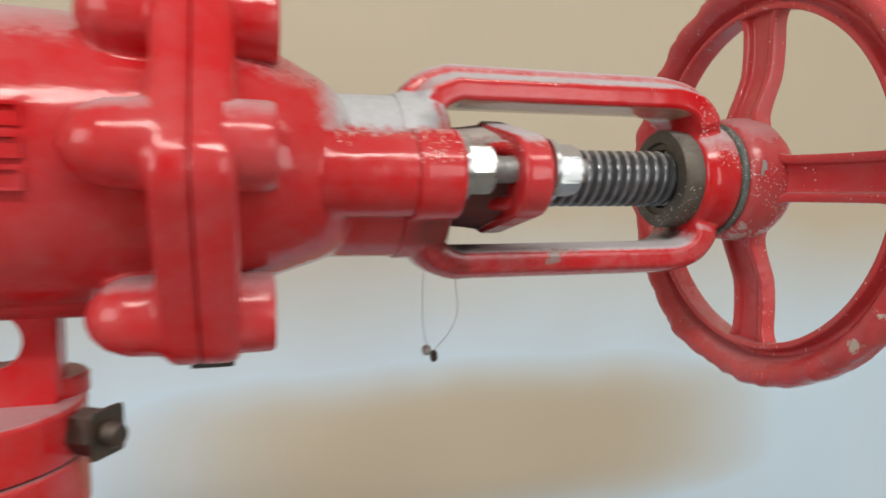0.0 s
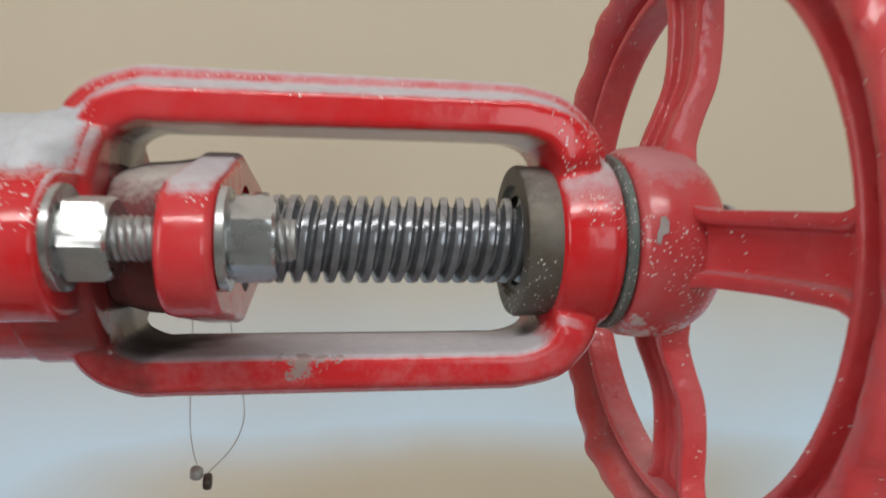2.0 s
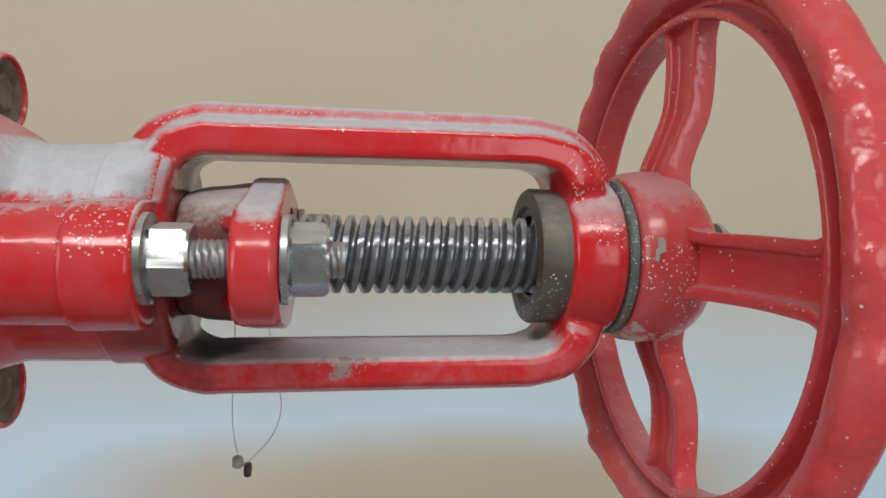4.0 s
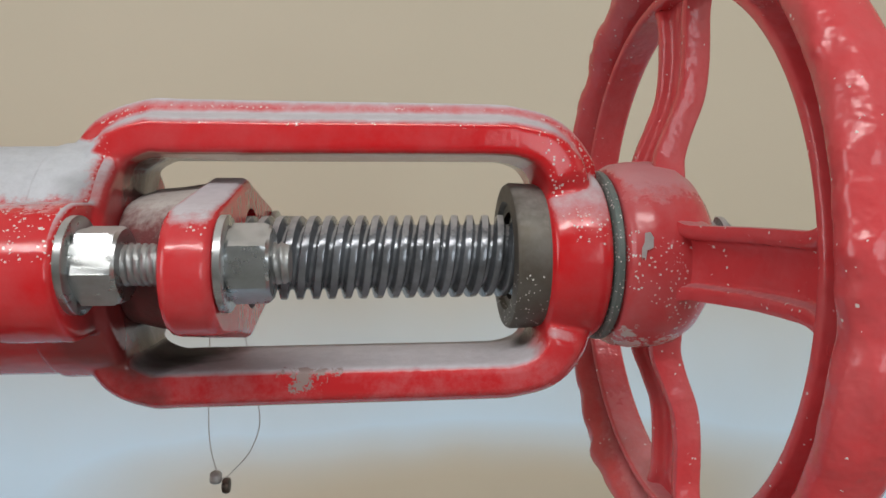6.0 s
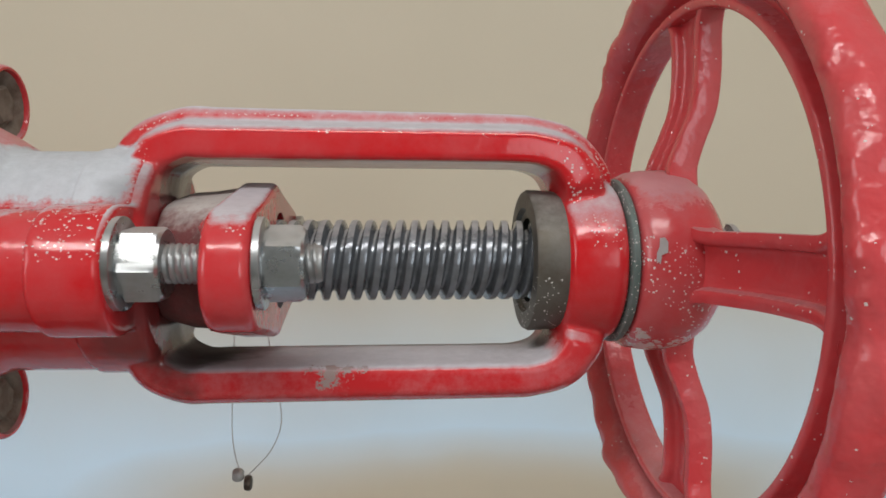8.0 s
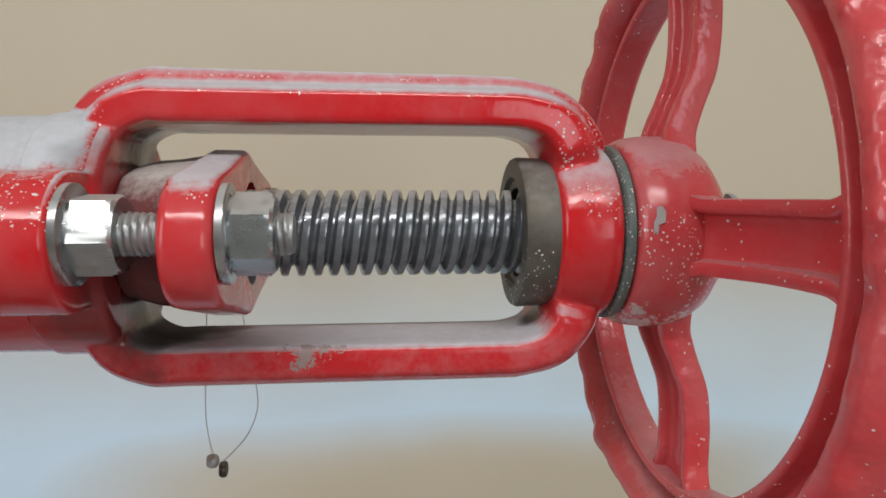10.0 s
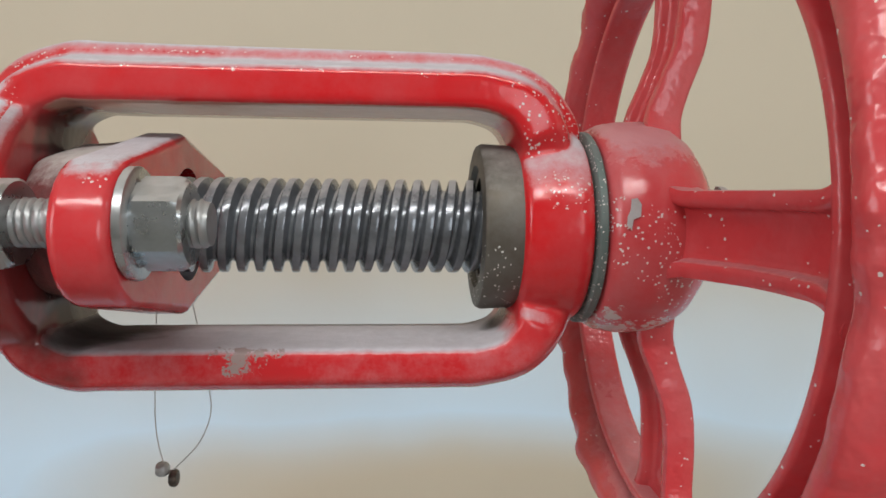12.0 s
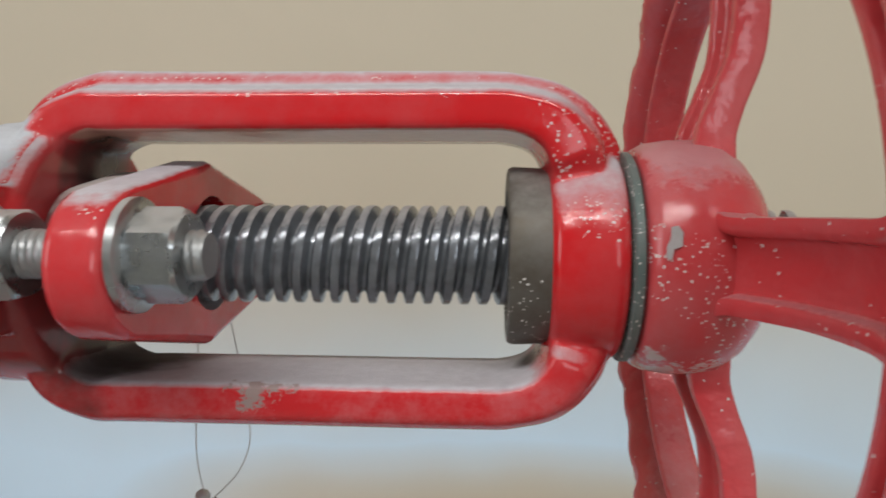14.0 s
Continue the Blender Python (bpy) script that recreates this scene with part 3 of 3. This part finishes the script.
def build_stem():
    bm = bmesh.new()
    thread(bm, -97.0, 26.0)
    part("stem", bm, STEEL, valve, "greased grey steel stem with a coarse square thread", smooth=32)
    bm = bmesh.new()
    thread(bm, 62.0, 92.0, crest=13.2)
    lathe(bm, [(60, 11), (87.5, 11), (88.5, 10)], 48)
    part("stem_end", bm, STEEL, valve, smooth=32)
    bm = bmesh.new()
    lathe(bm, [(22.5, 24.4), (12.0, 24.9), (10.8, 24.2), (10.5, 23), (10.5, 18.5), (12.2, 17.6), (12.2, 14.9), (17, 14.7)], 64)
    part("stem_nut_flange", bm, BRONZE, valve, "tarnished bronze stem nut flange")
    bm = bmesh.new()
    lathe(bm, [(40.2, 20), (40.6, 28.4), (41.1, 29.0), (42.9, 29.0), (43.4, 28.4), (43.8, 20)], 64)
    part("thrust_washer", bm, VERDIGRIS, valve, "dark green-grey washer speckled with paint")


def build_gland():
    def around(outline, n=96):
        """The outline's reach from the middle, at even turns."""
        out = []
        for k in range(n):
            c, q = math.cos(2 * math.pi * k / n), math.sin(2 * math.pi * k / n)
            best = 0
            for (y0, z0), (y1, z1) in zip(outline, outline[1:] + outline[:1]):
                det = c * (z0 - z1) - q * (y0 - y1)
                if abs(det) > 1e-9:
                    d = (y0 * (z0 - z1) - z0 * (y0 - y1)) / det
                    u = (c * z0 - q * y0) / det
                    if -1e-6 <= u <= 1 + 1e-6 and d > best:
                        best = d
            out.append((c, q, best))
        return out

    def holed(bm, outline, x0, x1, bore, inset):
        rim = around(outline)
        loops = []
        for x, d in ((x0, 1.25 * inset), (x0, inset), (x0 + 0.35 * inset, 0.35 * inset), (x0 + inset, 0), (x0 + 1.2 * inset, 0), (x1 - 1.2 * inset, 0), (x1 - inset, 0), (x1 - 0.35 * inset, 0.35 * inset), (x1, inset), (x1, 1.25 * inset)):
            loops.append([bm.verts.new((x, c * (r - d), q * (r - d))) for c, q, r in rim])
        for x in (x1, x0):
            loops.append([bm.verts.new((x, c * bore, q * bore)) for c, q, r in rim])
        ring_faces(bm, loops + [loops[0]], True, False)

    bm = bmesh.new()
    holed(bm, hull_outline([(-43, 0, 17.5), (43, 0, 17.5), (0, 23, 3.5), (0, -23, 3.5)]), -87.5, -74, 16.5, 2.4)
    plate = part("gland_follower", bm, RED_GLAND, valve, "red gland follower plate with pale dust on top", smooth=48)
    bm = bmesh.new()
    loops = []
    for x, outline in (
            (-109.5, [(-4, 0, 18.5), (4, 0, 18.5)]),
            (-108, [(-9, 0, 19), (9, 0, 19), (0, 6, 15), (0, -6, 15)]),
            (-102, [(-13, 0, 19.5), (13, 0, 19.5), (0, 9, 14), (0, -9, 14)]),
            (-95, [(-16, 0, 20), (16, 0, 20), (0, 12, 11.5), (0, -12, 11.5)]),
            (-89, [(-20, 0, 19.5), (20, 0, 19.5), (0, 16, 8.5), (0, -16, 8.5)]),
            (-86, [(-24, 0, 18.5), (24, 0, 18.5), (0, 18.5, 6.5), (0, -18.5, 6.5)])):
        loops.append([bm.verts.new((x, c * r, q * r)) for c, q, r in around(hull_outline(outline))])
    ring_faces(bm, loops)
    body = part("gland_body", bm, GRIMY, plate, "rough gland body caked in grey dust", smooth=50)
    cast(body, 0.9, 2)
    # webs that carry the ears, above and below each stud
    for s in (-1, 1):
        for w in (-1, 1):
            bm = bmesh.new()
            path = smooth_path([(-97, 14 * s, 9.5 * w), (-92, 26 * s, 11 * w), (-87.5, 36 * s, 11.5 * w), (-83, 45 * s, 10.5 * w)], 6)
            sweep(bm, path, lambda k: [(4.0 * math.cos(radians(a)), 3.6 * math.sin(radians(a))) for a in range(0, 360, 20)], (0, 0, 1))
            part("web", bm, RED_GLAND, plate, smooth=60)
    bm = bmesh.new()
    lathe(bm, [(-114, 20), (-109.2, 20), (-108.5, 19)], 48)
    part("packing", bm, RUBBER, plate)
    for s in (-1, 1):
        y, up = 47 * s, 2.2
        bm = bmesh.new()
        n, seg = 120, 24
        rings = []
        for i in range(n + 1):
            x = -122 + 66 * i / n
            ring = []
            for k in range(seg):
                f = (x / 1.75 - k / seg) % 1.0
                r = 5.9 - 0.9 * abs(f - 0.5) * 2
                r = min(r, 5.0 + max(0, -56.5 - x) * 0.8)
                ring.append(bm.verts.new((x, y + r * math.cos(2 * math.pi * k / seg), up + r * math.sin(2 * math.pi * k / seg))))
            rings.append(ring)
        ring_faces(bm, rings)
        stud = part("gland_stud", bm, STUD, valve, smooth=70)
        for x, turn in ((-109.0, -22), (-71.4, 1)):
            bm = bmesh.new()
            lathe(bm, [(x - 2.4, 6), (x - 2.4, 12.6), (x - 2.1, 13), (x - 0.3, 13), (x, 12.6), (x, 6)], 40, y, up)
            part("washer", bm, ZINC, stud)
            bm = bmesh.new()
            rings = []
            for dx, cap_r in ((0, 9.6), (0.9, 11), (9.0, 11), (10.2, 10.3), (11.0, 9.4)):
                ring = []
                for k in range(96):
                    a = 2 * math.pi * k / 96
                    flat = 9.4 / math.cos((a + radians(30)) % radians(60) - radians(30))
                    r = min(flat, cap_r)
                    ring.append(bm.verts.new((x + dx, y + r * math.cos(a + radians(turn)), up + r * math.sin(a + radians(turn)))))
                rings.append(ring)
            ring_faces(bm, rings)
            part("nut", bm, ZINC, stud, smooth=14)


def build_wheel():
    wheel = new("handwheel")
    wheel.parent = valve
    tagged(wheel, "red cast handwheel with four channelled spokes")
    bm = bmesh.new()
    lathe(bm, [(43.8, 20), (43.8, 27.6), (44.8, 29.8), (47.4, 31.2), (53, 32.1), (60, 32.3), (65.5, 31.2), (70.8, 27.8), (74.8, 23), (77, 17), (78, 10), (78, 1)], 64)
    hub = part("hub", bm, RED_HUB, wheel, "rounded red hub with a grey chip and splashes")
    bm = bmesh.new()
    prof = rounded([(66, 87), (65.6, 90.2), (72.5, 91.5), (73, 94), (65.5, 96.5), (60.5, 101.5), (60.5, 106.3), (65, 109.4), (75, 109.4), (80, 105), (81, 95), (79, 87)], 2.6, 4)
    seg = 240
    rings = []
    for k in range(seg):
        a = 2 * math.pi * k / seg
        ring = []
        for x, r in prof:
            g = max(0.0, min(1.0, (r - 94) / 8))
            grip = 0.9 * math.sin(a * 18) + 0.5 * math.sin(a * 18 * 2 + 1)
            lump = 2.7 * noise.noise(Vector((math.cos(a) * 7, math.sin(a) * 7, x * 0.09))) + 1.5 * noise.noise(Vector((math.cos(a) * 17, math.sin(a) * 17, (x + r) * 0.12)))
            wave = grip * 0.35 + lump * (1 if x < 70 else 0.6)
            ring.append(bm.verts.new((x - 0.7 * g * wave * (x < 70), -(r + 0.4 * g * wave) * math.cos(a), (r + 0.4 * g * wave) * math.sin(a))))
        rings.append(ring)
    ring_faces(bm, rings + [rings[0]], True, False)
    part("rim", bm, RED_WHEEL, wheel, "lumpy red rim with worn paint")
    bm = bmesh.new()
    chip = [(46.8, -3.2), (48.2, -3.9), (48.6, -1.4), (50.6, -0.6), (50.9, 2.6), (49.9, 4.3), (48.2, 4.0), (47.9, 1.2), (47.0, -0.6)]
    bm.faces.new([bm.verts.new((x, -32.15 * math.cos((5 + h) / 32), 32.15 * math.sin((5 + h) / 32))) for x, h in chip])
    part("paint_chip", bm, LEAD, hub)
    centre = smooth_path([(63.5, 0, 24), (65, 0, 34), (68.5, 0, 44), (72, 0, 54), (73.2, 0, 66), (73, 0, 80), (72.5, 0, 90)], 5)

    def section(k):
        w = 11.6 + 6.0 * max(0, (k - 0.8) / 0.2) ** 2 + 2.5 * max(0, (0.15 - k) / 0.15)
        d = 4.8 + 1.2 * max(0, (0.3 - k) / 0.3)
        base = [(-d, -w), (-d, -w + 4.5), (-d + 4, -w + 5.2), (-d + 4, w - 5.2), (-d, w - 4.5), (-d, w), (d, w - 1), (d, -w + 1)]
        return rounded(base, 1.5, 2)
    for turn in (0, 90, 180, 270):
        bm = bmesh.new()
        sweep(bm, centre, lambda k: section(k), (0, 1, 0))
        part("spoke", bm, RED_WHEEL, wheel, local=pose(0, 0, 0, turn, 0, 0), smooth=50)


build_bonnet()
build_body()
build_yoke()
build_stem()
build_gland()
build_wheel()


# ---- the pipe and its coupling ----
def build_riser():
    riser = empty("riser_pipe", pose(0, 0, AXIS), "red painted vertical riser pipe with a bolted flange", "pipe")
    bm = bmesh.new()
    disc(bm, -310, 0, [(-1200, 38), (-150, 38), (-137, 40)])
    part("pipe", bm, RED, riser)
    bm = bmesh.new()
    disc(bm, -310, 0, [(-138, 49.5), (-137, 51), (-116, 51), (-114.6, 49.5)])
    part("flange", bm, RED, riser, bevel=0.5)
    turn = pose(-0.262, -0.010, -0.103, 0, 0, -32)
    bm = bmesh.new()
    lathe(bm, [(0, 5.2), (21, 5.2), (23, 4)], 24)
    bolt = part("bolt", bm, BLACK_STEEL, riser, "dark rusty bolt with its nut", local=turn)
    bm = bmesh.new()
    slab(bm, [(9.5 * math.cos(radians(k)), 9.5 * math.sin(radians(k))) for k in range(10, 370, 60)], 3, 15, 0.8)
    part("nut", bm, BLACK_STEEL, bolt)
    bm = bmesh.new()
    slab(bm, rounded([(-9, -9), (9, -9), (9, 10.5), (-9, 10.5)], 2), 15.2, 17.2, 0.4)
    part("lock_plate", bm, BLACK_STEEL, bolt)


def build_seal():
    seal = empty("wire_seal", pose(0, 0, AXIS), "grey lead seal hanging on a thin wire loop", "seal")
    bm = bmesh.new()
    pts = smooth_path([(-92, 47, 8.4), (-97, 47.5, 2), (-99.5, 49, -12), (-100, 50, -36), (-101, 50, -63), (-101, 50, -78), (-98.8, 50, -90), (-96, 50, -94), (-92.5, 50, -91.5), (-85, 50, -83), (-81, 50, -72), (-82, 50, -60), (-86, 50, -36), (-90, 49, -14), (-90.5, 47.5, 3), (-91.5, 47, 8.4)], 6)
    tube(bm, pts, 0.22, 6)
    part("wire", bm, WIRE, seal)
    bm = bmesh.new()
    lathe(bm, [(-101.2, 0.6), (-101, 2.2), (-99.7, 2.9), (-97.7, 2.7), (-96.7, 1.8), (-96.5, 0.6)], 14, 50, -93.5)
    part("crimp_bead", bm, LEAD, seal)
    bm = bmesh.new()
    lathe(bm, [(-96.5, 0.8), (-96.2, 2.9), (-94.8, 3.4), (-93.4, 2.9), (-93.1, 0.8)], 14, 50, -97)
    part("lead_plug", bm, BLACK_STEEL, seal, bevel=0.3)


build_riser()
build_seal()
